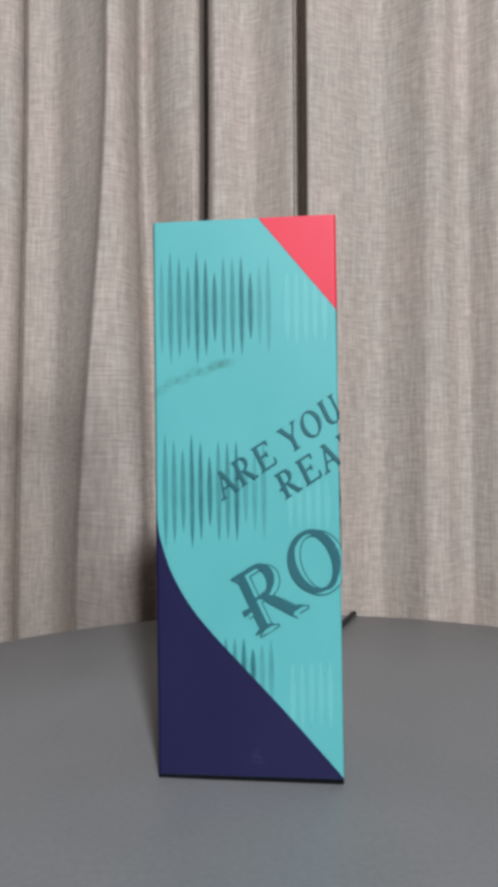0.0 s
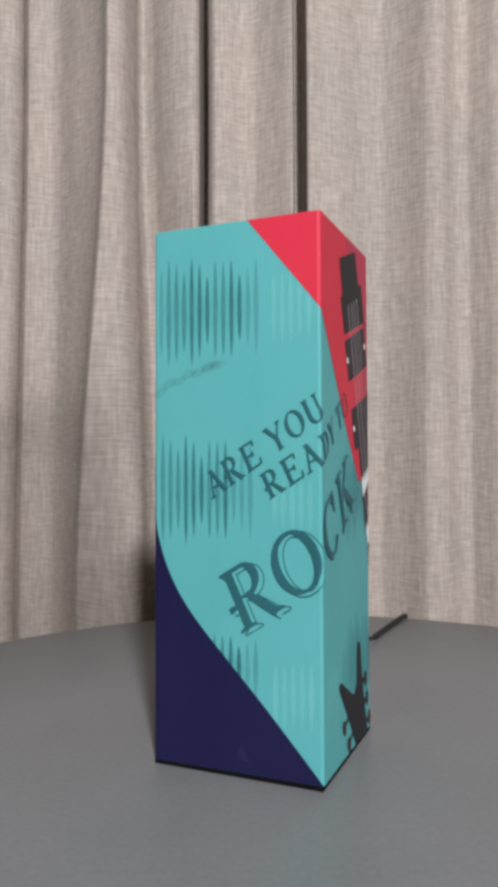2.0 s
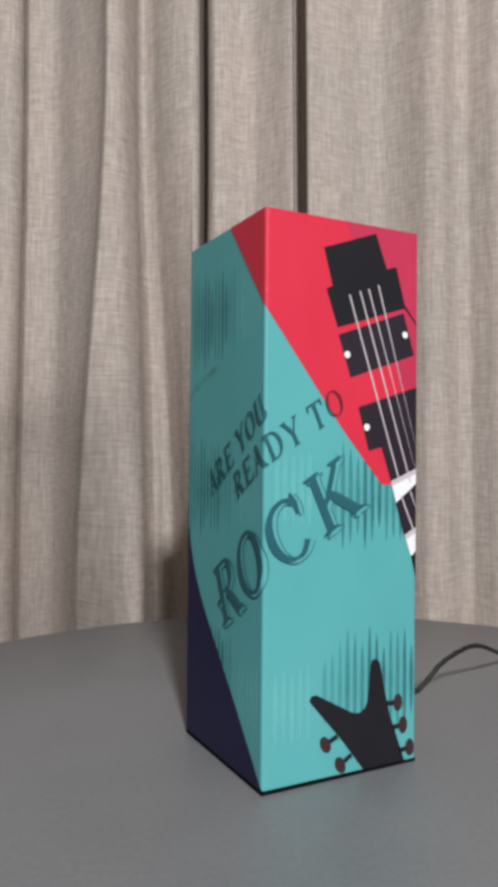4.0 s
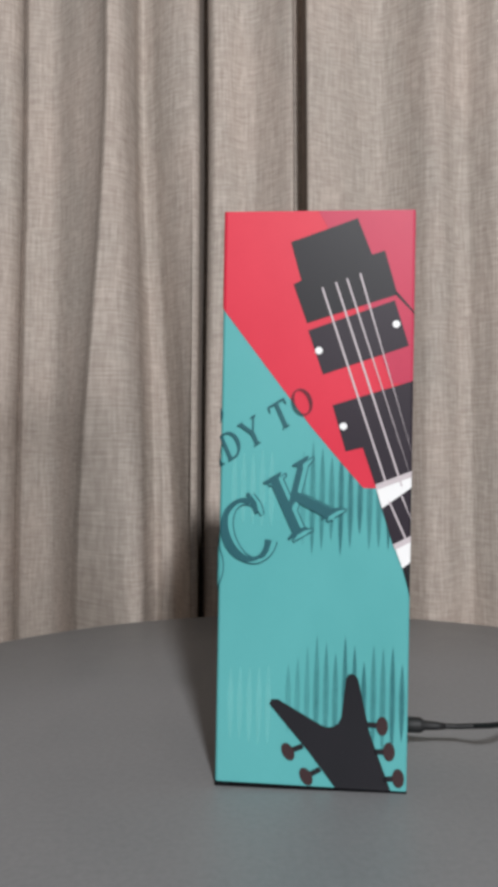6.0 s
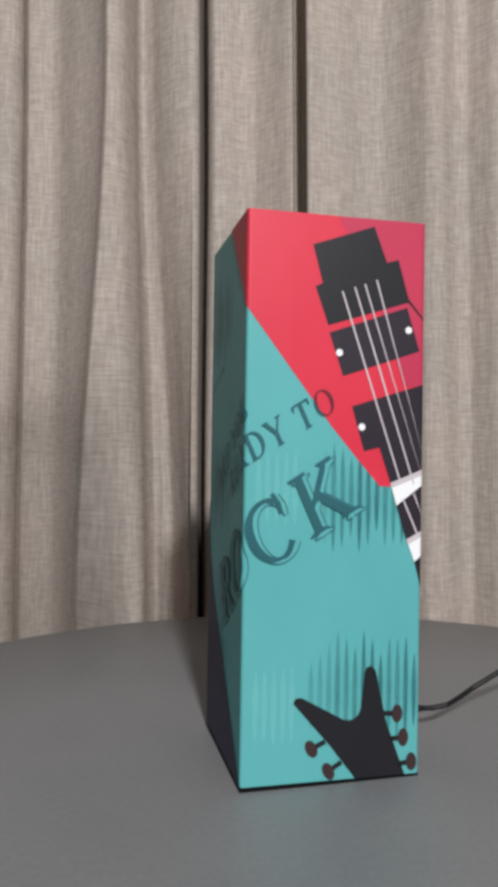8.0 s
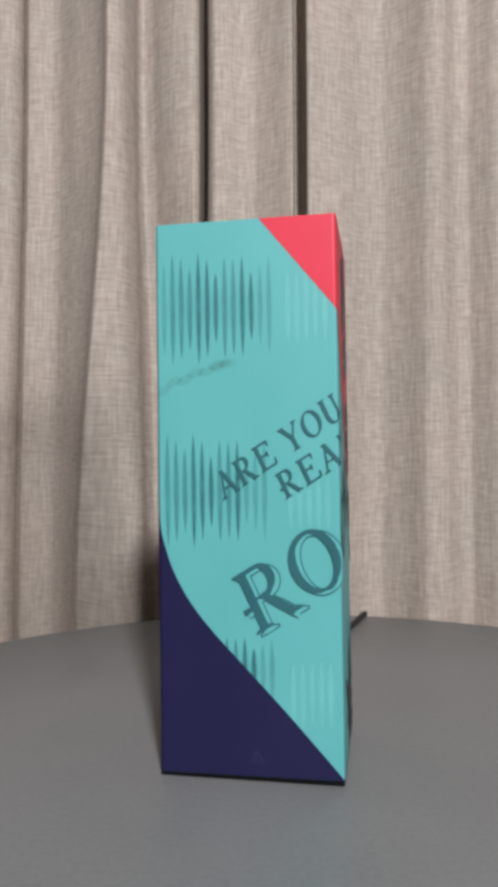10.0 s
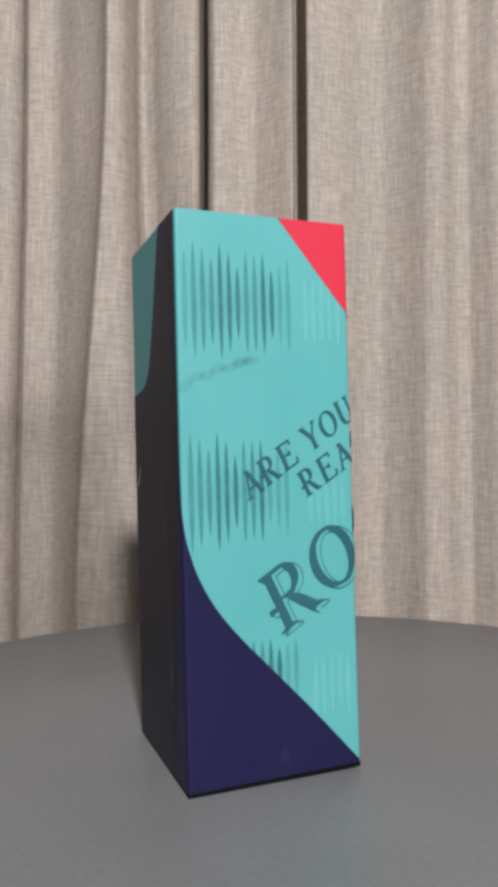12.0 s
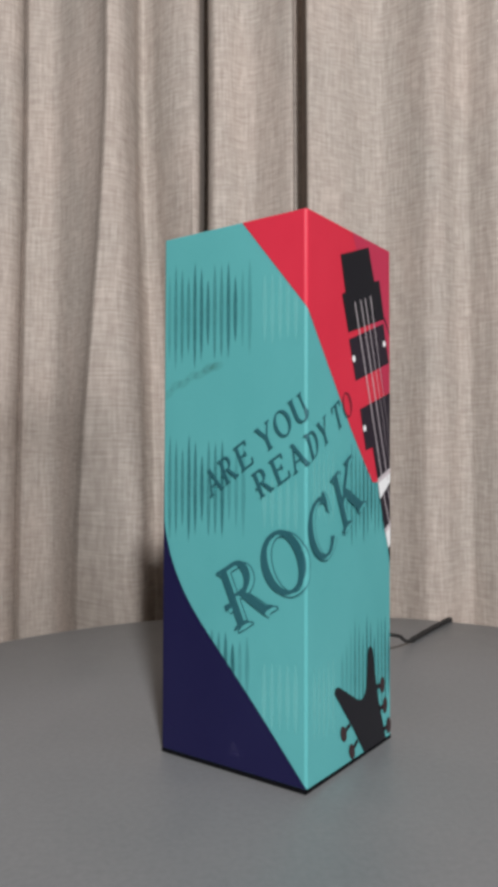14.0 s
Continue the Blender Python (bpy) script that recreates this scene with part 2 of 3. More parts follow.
# ---------------------------------------------------------------- the printed box
W, HIGH, ROUND = 108.7, 330.0, 1.9     # mm: side, height, radius of the upright edges
CUT = [k * W + d * ROUND for k in (-1, 0, 1, 2, 3) for d in (-1, -0.5, 0, 0.5, 1)]


def wrap(u, v, off):
    """A place on the box's skin: u runs round the four sides from the front's left edge, v upwards, off outwards; all in mm."""
    side = math.floor((u + 2 * W) / W) - 2
    s = u - side * W
    if s < ROUND or s > W - ROUND:
        end = s > W / 2
        d = (s - W) if end else s
        a = radians(45) * d / ROUND
        corner = 1 if end else -1
        # turn in the frame of the corner
        ang = radians(-45 if end else -135) + a
        cx = corner * (W / 2 - ROUND)
        x, y = cx + (ROUND + off) * math.cos(ang), -(W / 2 - ROUND) + (ROUND + off) * math.sin(ang)
    else:
        x, y = s - W / 2, -W / 2 - off
    c, n = math.cos(side * math.pi / 2), math.sin(side * math.pi / 2)
    return Vector((c * x - n * y, n * x + c * y, v)) / 1000


def on_skin(name, bm, mat, parent, layer, label=""):
    """Lays a flat piece of print, drawn in u and v, round the box."""
    us = [v.co.x for v in bm.verts]
    for cut in CUT:
        if min(us) < cut < max(us):
            bmesh.ops.bisect_plane(bm, geom=bm.verts[:] + bm.edges[:] + bm.faces[:], plane_co=(cut, 0, 0), plane_no=(1, 0, 0), dist=1e-5)
    for f in bm.faces:
        f.smooth = False
    for v in bm.verts:
        v.co = wrap(v.co.x, v.co.y, 0.11 * layer + v.co.z)
    return part(name, bm, mat, parent, label)


def flat(points):
    bm = bmesh.new()
    f = bm.faces.new([bm.verts.new((u, v, 0)) for u, v in points])
    if f.normal.z < 0 or len(points) > 3:
        f.normal_update()
        if f.normal.z < 0:
            f.normal_flip()
    bmesh.ops.triangulate(bm, faces=bm.faces[:])
    return bm


def disc(u, v, r, squash=1.0, turn=0.0, sides=14):
    c, s = math.cos(turn), math.sin(turn)
    pts = []
    for k in range(sides):
        a, b = r * math.cos(2 * math.pi * k / sides), r * squash * math.sin(2 * math.pi * k / sides)
        pts.append((u + a * c - b * s, v + a * s + b * c))
    return flat(pts)


def stroke(a, b, wide_a, wide_b=None):
    wide_b = wide_a if wide_b is None else wide_b
    d = (Vector(b) - Vector(a)).normalized()
    n = Vector((-d.y, d.x))
    a, b = Vector(a), Vector(b)
    return flat([tuple(a - n * wide_a / 2), tuple(b - n * wide_b / 2), tuple(b + n * wide_b / 2), tuple(a + n * wide_a / 2)])


def spindle(u, low, high, wide):
    steps = 10
    left, right = [], []
    for k in range(steps + 1):
        f = k / steps
        half = wide / 2 * (0.12 + 0.88 * math.sin(math.pi * f) ** 0.8)
        left.append((u - half, low + (high - low) * f))
        right.append((u + half, low + (high - low) * f))
    return flat(right + left[::-1])


def box_body(thing):
    """The card body, with rounded upright edges, a lid and a dark foot."""
    bm = bmesh.new()
    rings = []
    for v, inset in ((2.5, 0.4), (2.9, 0.0), (HIGH - 0.3, 0.0), (HIGH, 0.3)):
        ring = []
        for side in range(4):
            for d in [-ROUND * q for q in (1, 0.75, 0.5, 0.25)] + [ROUND * q for q in (0, 0.25, 0.5, 0.75, 1)]:
                ring.append(bm.verts.new(wrap(side * W + d, v, -inset)))
        rings.append(ring)
    n = len(rings[0])
    for a, b in zip(rings, rings[1:]):
        for k in range(n):
            bm.faces.new((a[k], a[(k + 1) % n], b[(k + 1) % n], b[k]))
    bm.faces.new(rings[0][::-1])
    bmesh.ops.recalc_face_normals(bm, faces=bm.faces[:])
    body = part("body", bm, TEAL, thing, "teal laminated card body")
    h = W / 2000
    part("lid", block((-h + 0.0008, -h + 0.0008, 0.3292), (h - 0.0008, h - 0.0008, 0.3301), 0.0003), TEAL, thing)
    part("foot", block((-0.0543, -0.0543, 0.0001), (0.0543, 0.0543, 0.0027), 0.0003), FOOT_BLACK, thing, "black rubber foot")
    return body


# Roman capitals in a unit box: ribbons along a way (x, y, weight 0 thin to 1 thick), and flat feet (x, y, half width, side).
def bowl(cx, cy, rx, ry, first, last, steps=22):
    """A round stroke, heaviest where it runs upright."""
    way = []
    for k in range(steps + 1):
        a = radians(first + (last - first) * k / steps)
        way.append((cx + rx * math.cos(a), cy + ry * math.sin(a), abs(math.cos(a)) ** 1.4))
    return way


CAPITALS = {
    "A": ([[(0.10, 0.02, 0.25), (0.50, 0.97, 0.25)], [(0.47, 0.97, 0.9), (0.86, 0.02, 1.0)], [(0.22, 0.34, 0.1), (0.74, 0.34, 0.1)]],
          [(0.10, 0, 0.17, 1), (0.87, 0, 0.17, 1), (0.42, 1, 0.10, -1)]),
    "R": ([[(0.17, 0.0, 1.0), (0.17, 0.98, 1.0)], [(0.08, 0.965, 0.1), (0.42, 0.965, 0.15)] + bowl(0.42, 0.735, 0.27, 0.235, 80, -90) + [(0.2, 0.5, 0.0)],
           [(0.38, 0.52, 0.5), (0.60, 0.27, 0.95), (0.83, 0.0, 1.05)], [(-0.08, 0.40, 0.5), (0.17, 0.40, 0.2)]],
          [(0.17, 0, 0.20, 1), (0.08, 1, 0.10, -1), (0.88, 0, 0.15, 1)]),
    "E": ([[(0.22, 0.0, 1.0), (0.22, 1.0, 1.0)], [(0.2, 0.965, 0.15), (0.86, 0.965, 0.15)], [(0.2, 0.52, 0.1), (0.66, 0.52, 0.1)], [(0.2, 0.035, 0.15), (0.92, 0.035, 0.15)],
           [(0.86, 0.98, 0.3), (0.86, 0.78, 0.0)], [(0.92, 0.02, 0.3), (0.95, 0.26, 0.0)], [(0.66, 0.62, 0.1), (0.66, 0.42, 0.1)]],
          [(0.2, 0, 0.18, 1), (0.2, 1, 0.18, -1)]),
    "Y": ([[(0.12, 0.98, 0.9), (0.52, 0.44, 0.9)], [(0.90, 0.98, 0.15), (0.52, 0.44, 0.3)], [(0.52, 0.0, 1.0), (0.52, 0.47, 1.0)]],
          [(0.52, 0, 0.19, 1), (0.12, 1, 0.17, -1), (0.88, 1, 0.15, -1)]),
    "O": ([bowl(0.5, 0.5, 0.43, 0.47, 0, 360, 44)], []),
    "U": ([[(0.2, 0.98, 1.0), (0.2, 0.34, 1.0)] + bowl(0.5, 0.34, 0.30, 0.31, 180, 360)[1:-1] + [(0.8, 0.34, 0.2), (0.8, 0.98, 0.15)]],
          [(0.2, 1, 0.18, -1), (0.8, 1, 0.15, -1)]),
    "D": ([[(0.2, 0.0, 1.0), (0.2, 1.0, 1.0)], [(0.1, 0.965, 0.1), (0.42, 0.965, 0.1)] + bowl(0.42, 0.5, 0.45, 0.465, 84, -84) + [(0.42, 0.035, 0.1), (0.1, 0.035, 0.1)]],
          [(0.16, 0, 0.14, 1), (0.16, 1, 0.14, -1)]),
    "T": ([[(0.5, 0.0, 1.0), (0.5, 0.97, 1.0)], [(0.06, 0.965, 0.15), (0.94, 0.965, 0.15)], [(0.07, 0.98, 0.3), (0.05, 0.76, 0.0)], [(0.93, 0.98, 0.3), (0.95, 0.76, 0.0)]],
          [(0.5, 0, 0.20, 1)]),
    "C": ([bowl(0.5, 0.5, 0.42, 0.465, 48, 318, 36), [(0.80, 0.99, 0.0), (0.83, 0.80, 0.5), (0.82, 0.64, 0.1)]], []),
    "K": ([[(0.19, 0.0, 1.0), (0.19, 1.0, 1.0)], [(0.22, 0.40, 0.3), (0.78, 0.96, 0.35)], [(0.40, 0.58, 0.9), (0.88, 0.02, 1.15)]],
          [(0.19, 0, 0.21, 1), (0.17, 1, 0.19, -1), (0.78, 1, 0.17, -1), (0.90, 0, 0.20, 1)]),
}


def ribbon(bm, way, widths, lift):
    """A strip of varying width along a way."""
    pts = [Vector(p) for p in way]
    pairs = []
    for k, p in enumerate(pts):
        d = (pts[min(k + 1, len(pts) - 1)] - pts[max(k - 1, 0)]).normalized()
        n = Vector((-d.y, d.x)) * widths[k] / 2
        pairs.append((bm.verts.new((p.x - n.x, p.y - n.y, lift)), bm.verts.new((p.x + n.x, p.y + n.y, lift))))
    for (a, b), (c, e) in zip(pairs, pairs[1:]):
        bm.faces.new((a, c, e, b))


def capital(char, width, height, grow=0.0):
    """One capital with thick and thin strokes and bracketed feet, in mm; grow widens every stroke."""
    thick, thin = 0.150 * height, 0.052 * height
    ribbons, feet = CAPITALS[char]
    bm = bmesh.new()
    for k, way in enumerate(ribbons):
        ribbon(bm, [(x * width, y * height) for x, y, _ in way], [thin + (thick - thin) * w + 2 * grow for _, _, w in way], 0.012 * k)
    for k, (x, y, half, side) in enumerate(feet):
        x, y, half, rise = x * width, y * height, half * width + grow, 0.075 * height * side
        g = grow * side
        corners = [(-half, -g), (half, -g), (half, 0.4 * rise + g), (0.35 * half, rise + g), (-0.35 * half, rise + g), (-half, 0.4 * rise + g)]
        face = bm.faces.new([bm.verts.new((x + dx, y + dy, 0.012 * (len(ribbons) + k))) for dx, dy in corners])
    for face in bm.faces:
        face.normal_update()
        if face.normal.z < 0:
            face.normal_flip()
    return bm


def lettering(body):
    """ARE YOU / READY TO / ROCK, climbing round the upright edge between two sides."""
    along, up = Vector((math.cos(radians(32)), math.sin(radians(32)))), Vector((-0.42, 0.905))

    def put(name, char, centre, width, height, layer, mat, grow=0.0, label=""):
        bm = capital(char, width, height, grow)
        for v in bm.verts:
            p = Vector(centre) + along * (v.co.x - width / 2) + up * (v.co.y - height / 2)
            v.co = Vector((p.x, p.y, v.co.z))
        on_skin(name, bm, mat, body, layer, label)

    def line(word, first, last, width, height, layer):
        """Spreads the characters of a line between the centres of its first and last one."""
        weights = [0.4 if c == " " else 1.0 for c in word]
        places, at = [], 0.0
        for k, c in enumerate(word):
            if k:
                at += (weights[k - 1] + weights[k]) / 2
            places.append(at)
        for k, (c, p) in enumerate(zip(word, places)):
            if c != " ":
                mat = FILM_INK if k == len(word) - 1 and c == "O" else DARK_INK
                put("letter", c, Vector(first).lerp(Vector(last), p / places[-1]), width, height, layer, mat, label="dark teal printed capital letter")

    line("ARE YOU", (42.2, 173.8), (104.4, 215.3), 11.6, 15.6, 8)
    line("READY TO", (79.4, 174.0), (154.9, 220.6), 11.6, 15.6, 8)
    # the large word, each letter with a thin echo line behind it
    for char, centre, width, height in (("R", (65.6, 109.6), 31, 36), ("O", (93.2, 127.9), 30, 36.5), ("C", (124.5, 147.2), 30, 36.5), ("K", (154.7, 166.8), 31, 36)):
        echo = (centre[0] + 3.0, centre[1] - 0.9)
        put("letter_echo", char, echo, width, height, 6, DARK_INK, 0.42, label="thin dark echo line behind a letter")
        put("letter_gap", char, echo, width, height, 7.2, TEAL, -0.30, label="teal gap inside the echo line")
        put("letter", char, centre, width, height, 8.4, DARK_INK, label="large dark teal printed capital letter")


def waves(body):
    """Groups of upright sound-wave bars: first place, spacing, number, middle, half length, first bar of the rhythm."""
    # the rhythm: half length against the tallest bar, and how strongly it is inked
    beat = [(0.86, 0), (1.0, 1), (0.9, 1), (0.74, 1), (1.0, 2), (0.86, 2), (0.62, 2), (0.88, 1), (0.85, 1), (0.87, 2), (0.6, 2), (0.72, 0), (0.88, 0)]
    for start, step, count, mid, half, first, last in (
            (5.0, 5.33, 13, 278.0, 34.5, 0, 12), (6.0, 5.33, 12, 169.0, 34.5, 1, 9), (41.0, 5.33, 6, 64.0, 22.0, 7, 12),
            (156.6, 5.35, 10, 166.0, 33.0, 0, 12), (160.6, 5.32, 11, 52.0, 37.0, 0, 12), (149.9, 5.32, 2, 52.0, 28.0, 11, 12)):
        for k in range(count):
            reach, force = beat[first + k]
            if k + first > last:
                force = 0
            reach *= half
            # a soft bar: a wide faint film, a narrower one on it, and a core where the ink is strong
            u = start + k * step
            on_skin("wave_glow", spindle(u, mid - reach * 0.94, mid + reach * 0.94, (3.2, 4.2, 4.4)[force]), FAINT_INK, body, 1)
            if force:
                on_skin("wave_bar", spindle(u, mid - reach, mid + reach, (0, 2.4, 2.7)[force]), FAINT_INK if force < 2 else STRONG_INK, body, 2)
            if force == 2:
                on_skin("wave_core", spindle(u, mid - reach * 0.9, mid + reach * 0.9, 1.4), FAINT_INK, body, 2.5)
    rnd = random.Random(11)
    for start, step, count, mid, half in ((80.0, 5.4, 5, 276.0, 22.0), (80.0, 5.4, 5, 161.0, 16.0), (80.0, 5.4, 5, 51.0, 21.0),
                                          (117.0, 5.4, 5, 171.0, 22.0), (117.0, 5.4, 5, 48.0, 23.0)):
        for k in range(count):
            on_skin("wave_bar", spindle(start + k * step, mid - half * rnd.uniform(0.85, 1), mid + half * rnd.uniform(0.85, 1), 3.2), PALE_INK, body, 1)


def rounded(points, steps=5):
    """A smooth line through the points."""
    p = [points[0]] + points + [points[-1]]
    line = []
    for a, b, c, d in zip(p, p[1:], p[2:], p[3:]):
        for k in range(steps):
            t = k / steps
            line.append(tuple(0.5 * (2 * v + (w - u) * t + (2 * u - 5 * v + 4 * w - x) * t * t + (3 * v - u - 3 * w + x) * t ** 3) for u, v, w, x in zip(a, b, c, d)))
    return line + [points[-1]]


def colour_fields(body):
    """The red corner field and the navy field, both running round the upright edges."""
    e = HIGH - 0.2
    on_skin("red_field", flat([(63.5, e), (63.5, e), (2 * W, e), (2 * W, 172.5), (190.4, 172.6), (177.0, 187.6), (160.4, 206.8), (W, 274.0)][1:]), RED, body, 3, "coral red printed field")
    on_skin("rose_field", flat([(162.5, e), (2 * W, e), (2 * W, 232), (205, 232), (180, 300)]), ROSE, body, 4, "deeper rose printed field")
    curve = [(0.0, 157.5), (2.2, 143.5), (4.9, 133.4), (8.4, 123.0), (14.8, 110.1), (23.1, 97.5), (34.7, 83.7), (51.1, 66.4), (73.9, 42.3), (93.2, 20.9), (W, 3.4)]
    curve = rounded(curve)
    far = rounded([(-W, 233.0), (-92.0, 234.0), (-78.0, 237.0), (-67.0, 245.0), (-57.0, 266.0), (-46.0, 298.0), (-36.0, e)])
    on_skin("navy_field", flat([(-W, 3.0)] + far + [(-2.5, e), (-2.0, 200.0)] + curve + [(W, 3.0)]), NAVY, body, 3, "navy blue printed field")
    on_skin("black_field", flat([(-W, 3.0), (-W, 222), (-84, 226), (-66, 228), (-50, 240), (-30, e - 12), (-14, e - 4), (-8, 240), (-12, 160), (-17, 100), (-20, 50), (-26, 3.0)]), NIGHT, body, 4, "black printed guitar body")
    for k in range(5):
        on_skin("string", stroke((-97 + 9.5 * k, 128), (-88 + 9.0 * k, 58 + 2 * k), 1.3), OLIVE, body, 5, "dim olive printed string")
    edge = rounded([(-46.0, 200.0), (-38.5, 160.0), (-31.0, 126.0), (-28.5, 88.0), (-27.5, 70.0)])
    for k, (a, b) in enumerate(zip(edge, edge[1:])):
        on_skin("guitar_edge", stroke(a, b, 1.1 + 0.07 * k, 1.17 + 0.07 * k), GREY_INK, body, 5)
    on_skin("guitar_edge", disc(-27.0, 62.0, 8.5, 0.32, math.pi / 2), GREY_INK, body, 5, "grey printed edge of the guitar body")
    on_skin("mark", stroke((-101, 171), (-93, 184), 2.4, 1.2), SILVER, body, 5)


def guitar(body):
    """The printed guitar: bridge, pickups, strings and neck above, headstock with its pegs below."""

    def lay(name, bm, mat, layer, label=""):
        for v in bm.verts:
            v.co.x = min(v.co.x + 0.8, 2 * W)
        on_skin(name, bm, mat, body, layer, label)

    lay("bridge", flat([(146.4, 312), (184, 325.4), (192.3, 304.6), (199.5, 306.9), (206.9, 282), (156.3, 265.7), (148.2, 287.9), (152.6, 290.1)]), BLACK, 5, "black printed guitar bridge")
    lay("lead", stroke((206, 283), (2 * W + 1, 271.5), 1.8), BLACK, 5)
    lay("pickup", flat([(157, 261.5), (205.4, 278.8), (213.7, 253.1), (165.8, 236.5)]), PLUM, 5, "dark printed guitar pickup")
    lay("pickup", flat([(171.5, 219.1), (2 * W, 233.5), (2 * W, 179.3), (196.1, 174.7), (188.8, 195.4), (179.3, 193)]), PLUM, 5, "dark printed guitar pickup")
    for u, v in ((163.3, 250.1), (206.5, 265.3), (177.8, 207.2)):
        lay("screw", disc(u, v, 2.1), WHITE, 6)
    lay("neck", flat([(199.5, 163.0), (2 * W, 176.0), (2 * W, 143), (207.2, 139)]), PLUM, 4, "dark printed guitar neck")
    lay("neck", flat([(211.8, 129.0), (2 * W, 133.5), (2 * W, 112)]), BLACK, 4)
    lay("inlay", flat([(196.6, 173.2), (2 * W, 181.0), (2 * W, 173.5), (200.2, 161.3)]), WHITE, 5, "white printed fret inlay")
    lay("inlay", flat([(207.6, 139.4), (2 * W, 144.5), (2 * W, 131.5), (212.1, 127.9)]), WHITE, 5, "white printed fret inlay")
    lay("fret", flat([(196.2, 174.6), (2 * W, 182.8), (2 * W, 179.4), (197.3, 171.8)]), SILVER, 6)
    lay("fret", flat([(206.6, 141.2), (2 * W, 146.4), (2 * W, 143.0), (207.8, 138.2)]), SILVER, 6)
    for a, b in (((164.6, 286), (202.4, 175)), ((172.2, 289), (211, 174)), ((178.5, 291), (217.5, 177)), ((185.8, 294), (2 * W, 192))):
        lay("string", stroke(a, b, 1.0), SILVER, 7, "pale printed string")
    for a, b in (((204, 165.5), (214.5, 142.5)), ((211, 168.5), (2 * W, 155))):
        lay("string", stroke(a, b, 1.0), SILVER, 7, "pale printed string")
    lay("headstock", flat([(138.5, 48.4), (139.7, 51.1), (143.3, 51.4), (168.5, 37.6), (171.8, 36.8), (174.9, 37.3), (177.6, 39.2), (179.5, 43.0), (181.7, 64.3), (182.8, 66.8), (184.8, 67.6), (187, 66.8),
                               (188.6, 64.6), (195.5, 34.5), (207.5, 3.0), (176.5, 3.0), (160.8, 23.1)]), BLACK, 5, "black printed guitar headstock")
    for u, v, turn, root in ((149.6, 21.9, 0.5, (158, 25.5)), (160.1, 8.4, 0.5, (168, 13)), (202.3, 39, 0.05, (194, 39.5)), (206.3, 24.8, 0.05, (198, 24.3)), (211.6, 10.2, 0.1, (203, 9.2))):
        lay("peg_stem", stroke((u, v), root, 3.0), BLACK, 5)
        lay("peg", disc(u, v, 5.4, 0.62, math.pi / 2 + turn), BROWN, 6, "brown printed tuning peg")


def smudges(body):
    """A faint emblem low on the front, and a soft leafy smear across its upper part."""
    for a, b in (((55.2, 10.4), (58.4, 18.6)), ((58.4, 18.6), (62.0, 10.8)), ((62.0, 10.8), (57.2, 12.4)), ((56.6, 15.0), (60.4, 13.6))):
        on_skin("faint_emblem", stroke(a, b, 1.2), EMBLEM_INK, body, 5)
    for k in range(7):
        f = k / 6
        u, v = 4.0 + 40.0 * f, 229.8 + 15.2 * f ** 0.8 + (1.0 if k % 2 else -0.8)
        on_skin("leaf_mark", disc(u, v, 5.4, 0.5, 0.45 - 0.2 * f), SMUDGE_INK, body, 1.5 + 0.1 * k)
    for k, (u, v, r) in enumerate(((36.8, 242.6, 4.4), (42.0, 244.8, 3.6))):
        on_skin("leaf_mark", disc(u, v, r, 0.6, 0.3), SMUDGE_INK, body, 3.0 + 0.1 * k)


def printed_box():
    thing = tagged(new("printed_box"), "tall teal card box printed with guitar, navy and red fields", "box")
    body = box_body(thing)
    colour_fields(body)
    waves(body)
    smudges(body)
    guitar(body)
    lettering(body)
    # socket and plug of the power lead, low on the back
    bm = turned([(0, 0.030), (0.0018, 0.030), (0.0026, 0.024), (0.0030, 0.017), (0.0044, 0.015), (0.0048, 0.0135), (0.0048, -0.002), (0, -0.002)], 20)
    bmesh.ops.rotate(bm, verts=bm.verts[:], matrix=Matrix.Rotation(radians(-90), 3, "X"))
    bmesh.ops.translate(bm, verts=bm.verts[:], vec=(PLUG[0], W / 2000, PLUG[2]))
    smooth(part("plug", bm, RUBBER, thing, "black moulded power plug"))
    return thing


PLUG = (0.0, W / 2000 + 0.029, 0.021)
box = printed_box()

# ---------------------------------------------------------------- the power lead
LINK, LINKS = 0.011, 46


def power_lead():
    thing = tagged(new("power_lead"), "thin black power lead trailing over the table", "cable")
    made, meshes = [], {}
    for k in range(LINKS):
        r = 0.0029 if 21 <= k <= 32 else 0.0017
        name = "cable_sleeve" if 21 <= k <= 32 else "cable_link"
        if name not in meshes:
            bm = turned([(0, LINK * 1.10), (r * 0.96, LINK * 1.09), (r, LINK), (r, 0), (r * 0.96, -LINK * 0.09), (0, -LINK * 0.10)], 10)
            ob = smooth(part(name, bm, RUBBER, thing))
            meshes[name] = ob.data
        else:
            ob = new(name, meshes[name])
            ob.parent = thing
        made.append(ob)
    return made


links = power_lead()

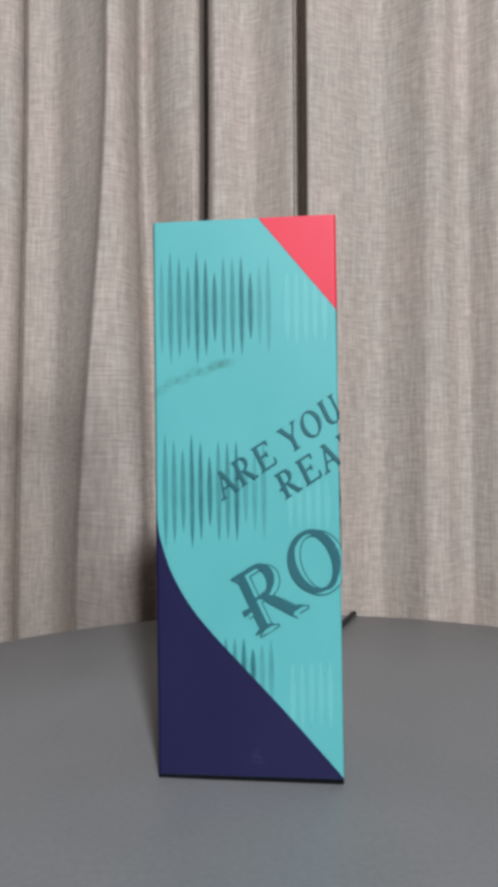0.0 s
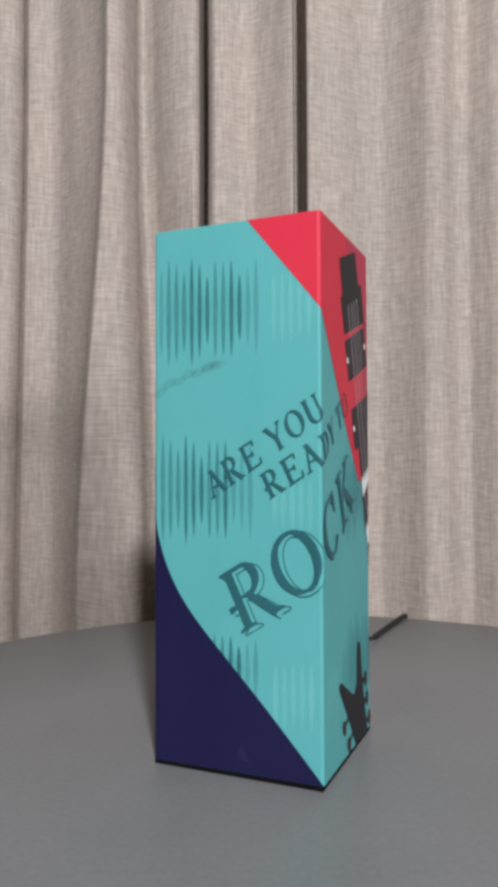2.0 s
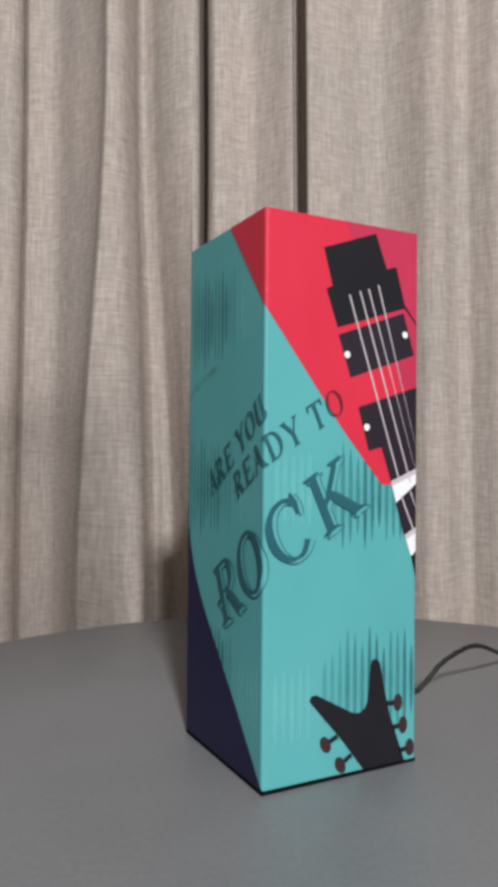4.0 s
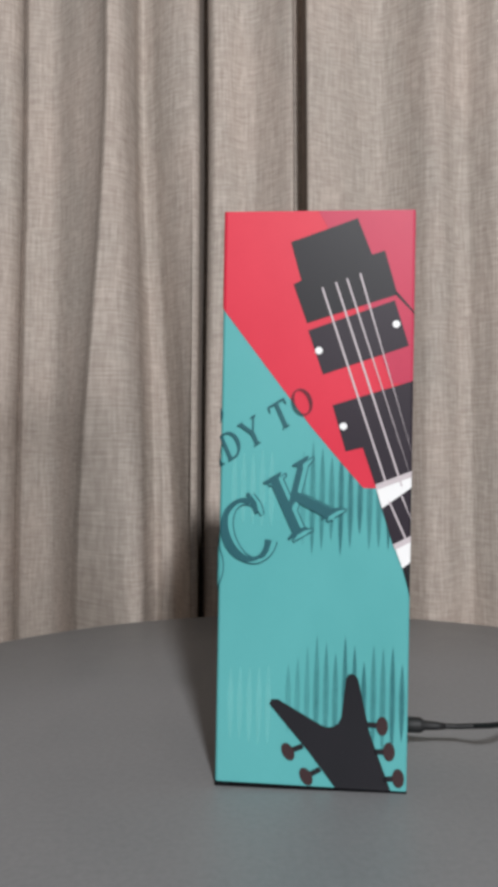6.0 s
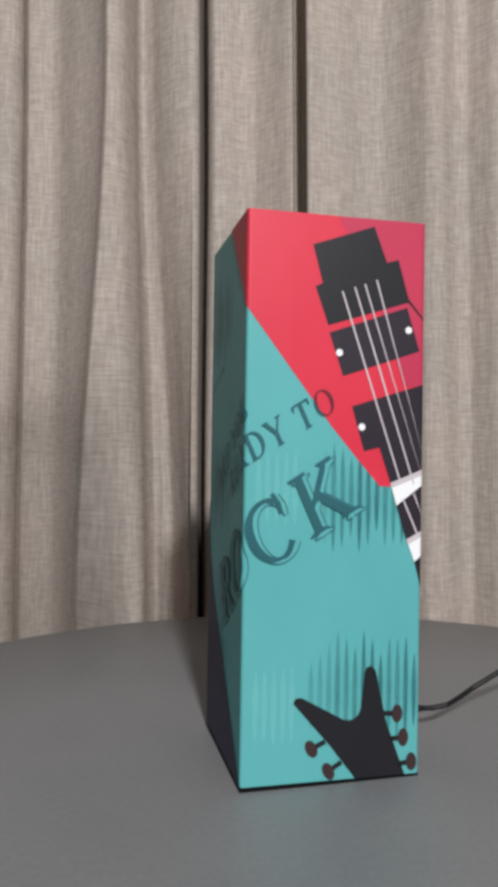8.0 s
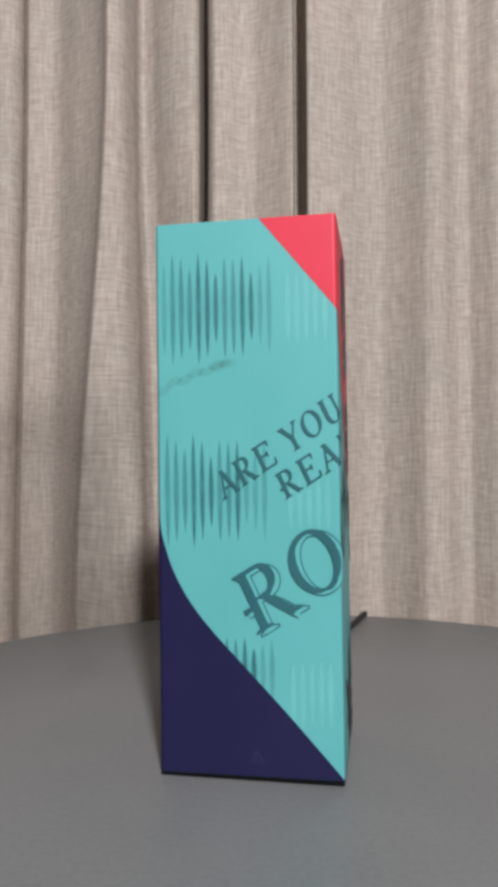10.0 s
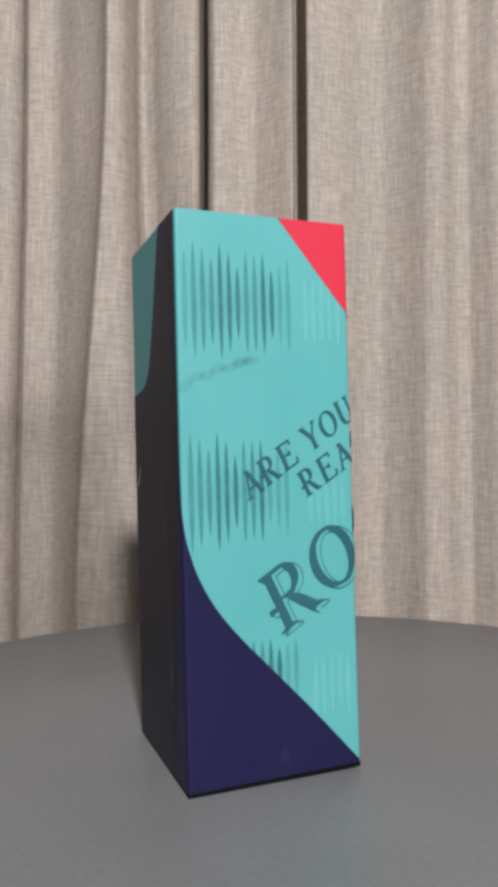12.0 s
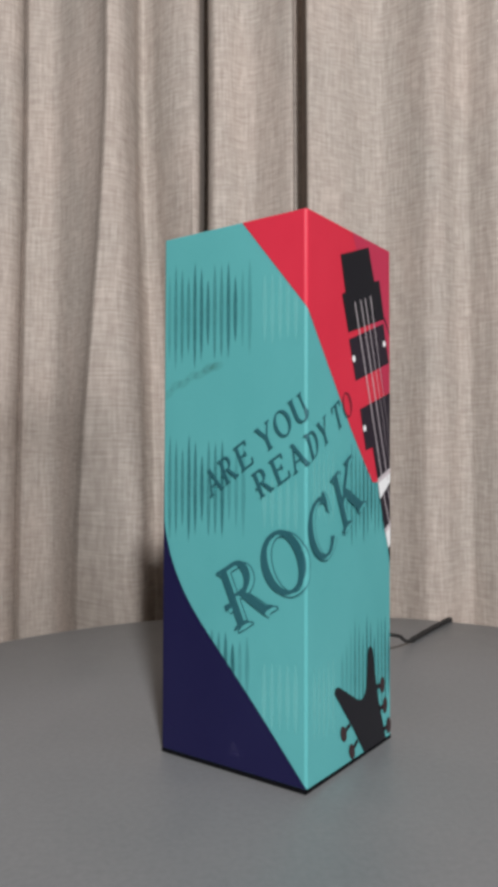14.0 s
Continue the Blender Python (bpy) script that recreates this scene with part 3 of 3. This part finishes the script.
# ---------------------------------------------------------------- what moves
# The box: seconds, across, away, turn in degrees, lean to the side and away in degrees.
TURNS = (
    (0, 0.0065, 0.4926, -6.10, -0.78, 0.31), (1, 0.0062, 0.4926, -6.25, -0.78, 0.31), (1.5, 0.0087, 0.4923, -12.81, -0.57, 0.61),
    (2, 0.0131, 0.4939, -22.83, -0.26, 0.64), (2.5, 0.0183, 0.4949, -34.10, 0.11, 0.50), (3, 0.0228, 0.4953, -44.23, 0.34, 0.32),
    (3.2, 0.0253, 0.4951, -48.51, 0.26, 0.23), (4.25, 0.0312, 0.4903, -67.11, 0.61, -0.12), (5.3, 0.0372, 0.4856, -85.71, 0.97, -0.46),
    (5.5, 0.0378, 0.4850, -88.64, 1.01, -0.54), (6, 0.0393, 0.4817, -95.24, 1.02, -0.70), (6.5, 0.0399, 0.4809, -98.60, 0.98, -1.07),
    (7, 0.0399, 0.4810, -98.51, 1.03, -1.02), (7.5, 0.0389, 0.4834, -91.73, 1.00, -0.80), (8, 0.0352, 0.4879, -76.94, 0.91, -0.30),
    (8.2, 0.0332, 0.4909, -70.22, 0.87, -0.15), (9.25, 0.0192, 0.4918, -34.36, -0.06, 0.24), (10.3, 0.0053, 0.4927, 1.51, -0.99, 0.64),
    (10.5, 0.0011, 0.4891, 9.39, -1.08, 0.71), (11, -0.0017, 0.4862, 19.93, -1.53, 0.54), (11.5, -0.0025, 0.4864, 23.16, -1.62, 0.16),
    (12, -0.0027, 0.4865, 21.54, -1.56, 0.32), (12.5, 0.0019, 0.4921, 7.68, -1.13, 0.14), (13, 0.0098, 0.4945, -12.00, -0.59, 0.72),
    (13.5, 0.0152, 0.4952, -25.63, -0.15, 0.70), (14, 0.0198, 0.4949, -35.91, 0.15, 0.67))


def box_pose(row):
    t, x, y, turn, side, away = row
    return pose(x, y, TOP, -away, side, 0) @ pose(0, 0, 0, 0, 0, turn)


# The lead's way for a given turn of the box: raised middle, where it comes down on the table, where it runs over the rim.
LEAD = (
    (-100.0, (0.165, 0.440, 0.029), (0.225, 0.470, 0.040), (0.320, 0.600, 0.003), (0.430, 0.680, 0.003)),
    (-88.0, (0.165, 0.472, 0.034), (0.220, 0.510, 0.047), (0.310, 0.640, 0.003), (0.410, 0.715, 0.003)),
    (-70.0, (0.150, 0.522, 0.041), (0.190, 0.550, 0.047), (0.270, 0.690, 0.003), (0.370, 0.770, 0.003)),
    (-46.0, (0.1406, 0.640, 0.0376), (0.172, 0.690, 0.018), (0.203, 0.733, 0.003), (0.300, 0.845, 0.003)),
    (-34.0, (0.105, 0.640, 0.034), (0.1326, 0.700, 0.0235), (0.158, 0.767, 0.003), (0.226, 0.885, 0.003)),
    (-5.0, (0.045, 0.650, 0.030), (0.060, 0.720, 0.016), (0.085, 0.790, 0.003), (0.122, 0.905, 0.003)),
    (23.0, (-0.020, 0.640, 0.030), (0.000, 0.720, 0.016), (0.040, 0.790, 0.003), (0.080, 0.910, 0.003)))


def lead_curve(row):
    turn = row[3]
    m = box_pose(row)
    a = m @ Vector((PLUG[0], PLUG[1] - 0.003, PLUG[2]))
    b = m @ Vector((PLUG[0], PLUG[1] + 0.018, PLUG[2] + 0.001))
    for lo, hi in zip(LEAD, LEAD[1:]):
        if turn <= hi[0] or hi is LEAD[-1]:
            f = (turn - lo[0]) / (hi[0] - lo[0])
            way = [Vector(p).lerp(Vector(q), f) + Vector((0, 0, TOP)) for p, q in zip(lo[1:], hi[1:])]
            break
    hub = Vector((0.053, 0.488, 0))
    ray = way[-1] - hub
    ray = Vector((ray.x, ray.y, 0)).normalized()
    way[-1] = hub + ray * 0.412 + Vector((0, 0, TOP + 0.002))
    over = hub + ray * 0.4205 + Vector((0, 0, TOP - 0.002))
    down = over + ray * 0.002 + Vector((0, 0, -0.35))
    pts = [a, b] + way + [over, over + Vector((0, 0, -0.012)), over + Vector((0, 0, -0.04)), over + Vector((0, 0, -0.12)), down]
    fine = []
    for k in range(len(pts) - 1):
        p0, p1, p2, p3 = pts[max(k - 1, 0)], pts[k], pts[k + 1], pts[min(k + 2, len(pts) - 1)]
        for j in range(24):
            f = j / 24
            q = 0.5 * ((2 * p1) + (p2 - p0) * f + (2 * p0 - 5 * p1 + 4 * p2 - p3) * f * f + (3 * p1 - p0 - 3 * p2 + p3) * f ** 3)
            q.z = max(q.z, TOP + 0.003) if k < 5 else q.z
            fine.append(q)
    fine.append(pts[-1])
    return fine


def link_poses(row):
    """Lays the links one behind another along the lead."""
    fine = lead_curve(row)
    out, at, here = [], 0, fine[0]
    for _ in range(LINKS):
        while at < len(fine) - 1 and (fine[at + 1] - here).length < LINK:
            at += 1
        nxt = fine[min(at + 1, len(fine) - 1)]
        step = (nxt - here)
        step = step.normalized() * LINK if step.length > 1e-6 else Vector((0, 0, -LINK))
        q = step.to_track_quat("Z", "Y")
        out.append(Matrix.Translation(here) @ q.to_matrix().to_4x4())
        here = here + step
    return out


def motions():
    walk(box, [(row[0], box_pose(row)) for row in TURNS])
    laid = [(row[0], link_poses(row)) for row in TURNS]
    for k, ob in enumerate(links):
        walk(ob, [(t, poses[k]) for t, poses in laid])


motions()
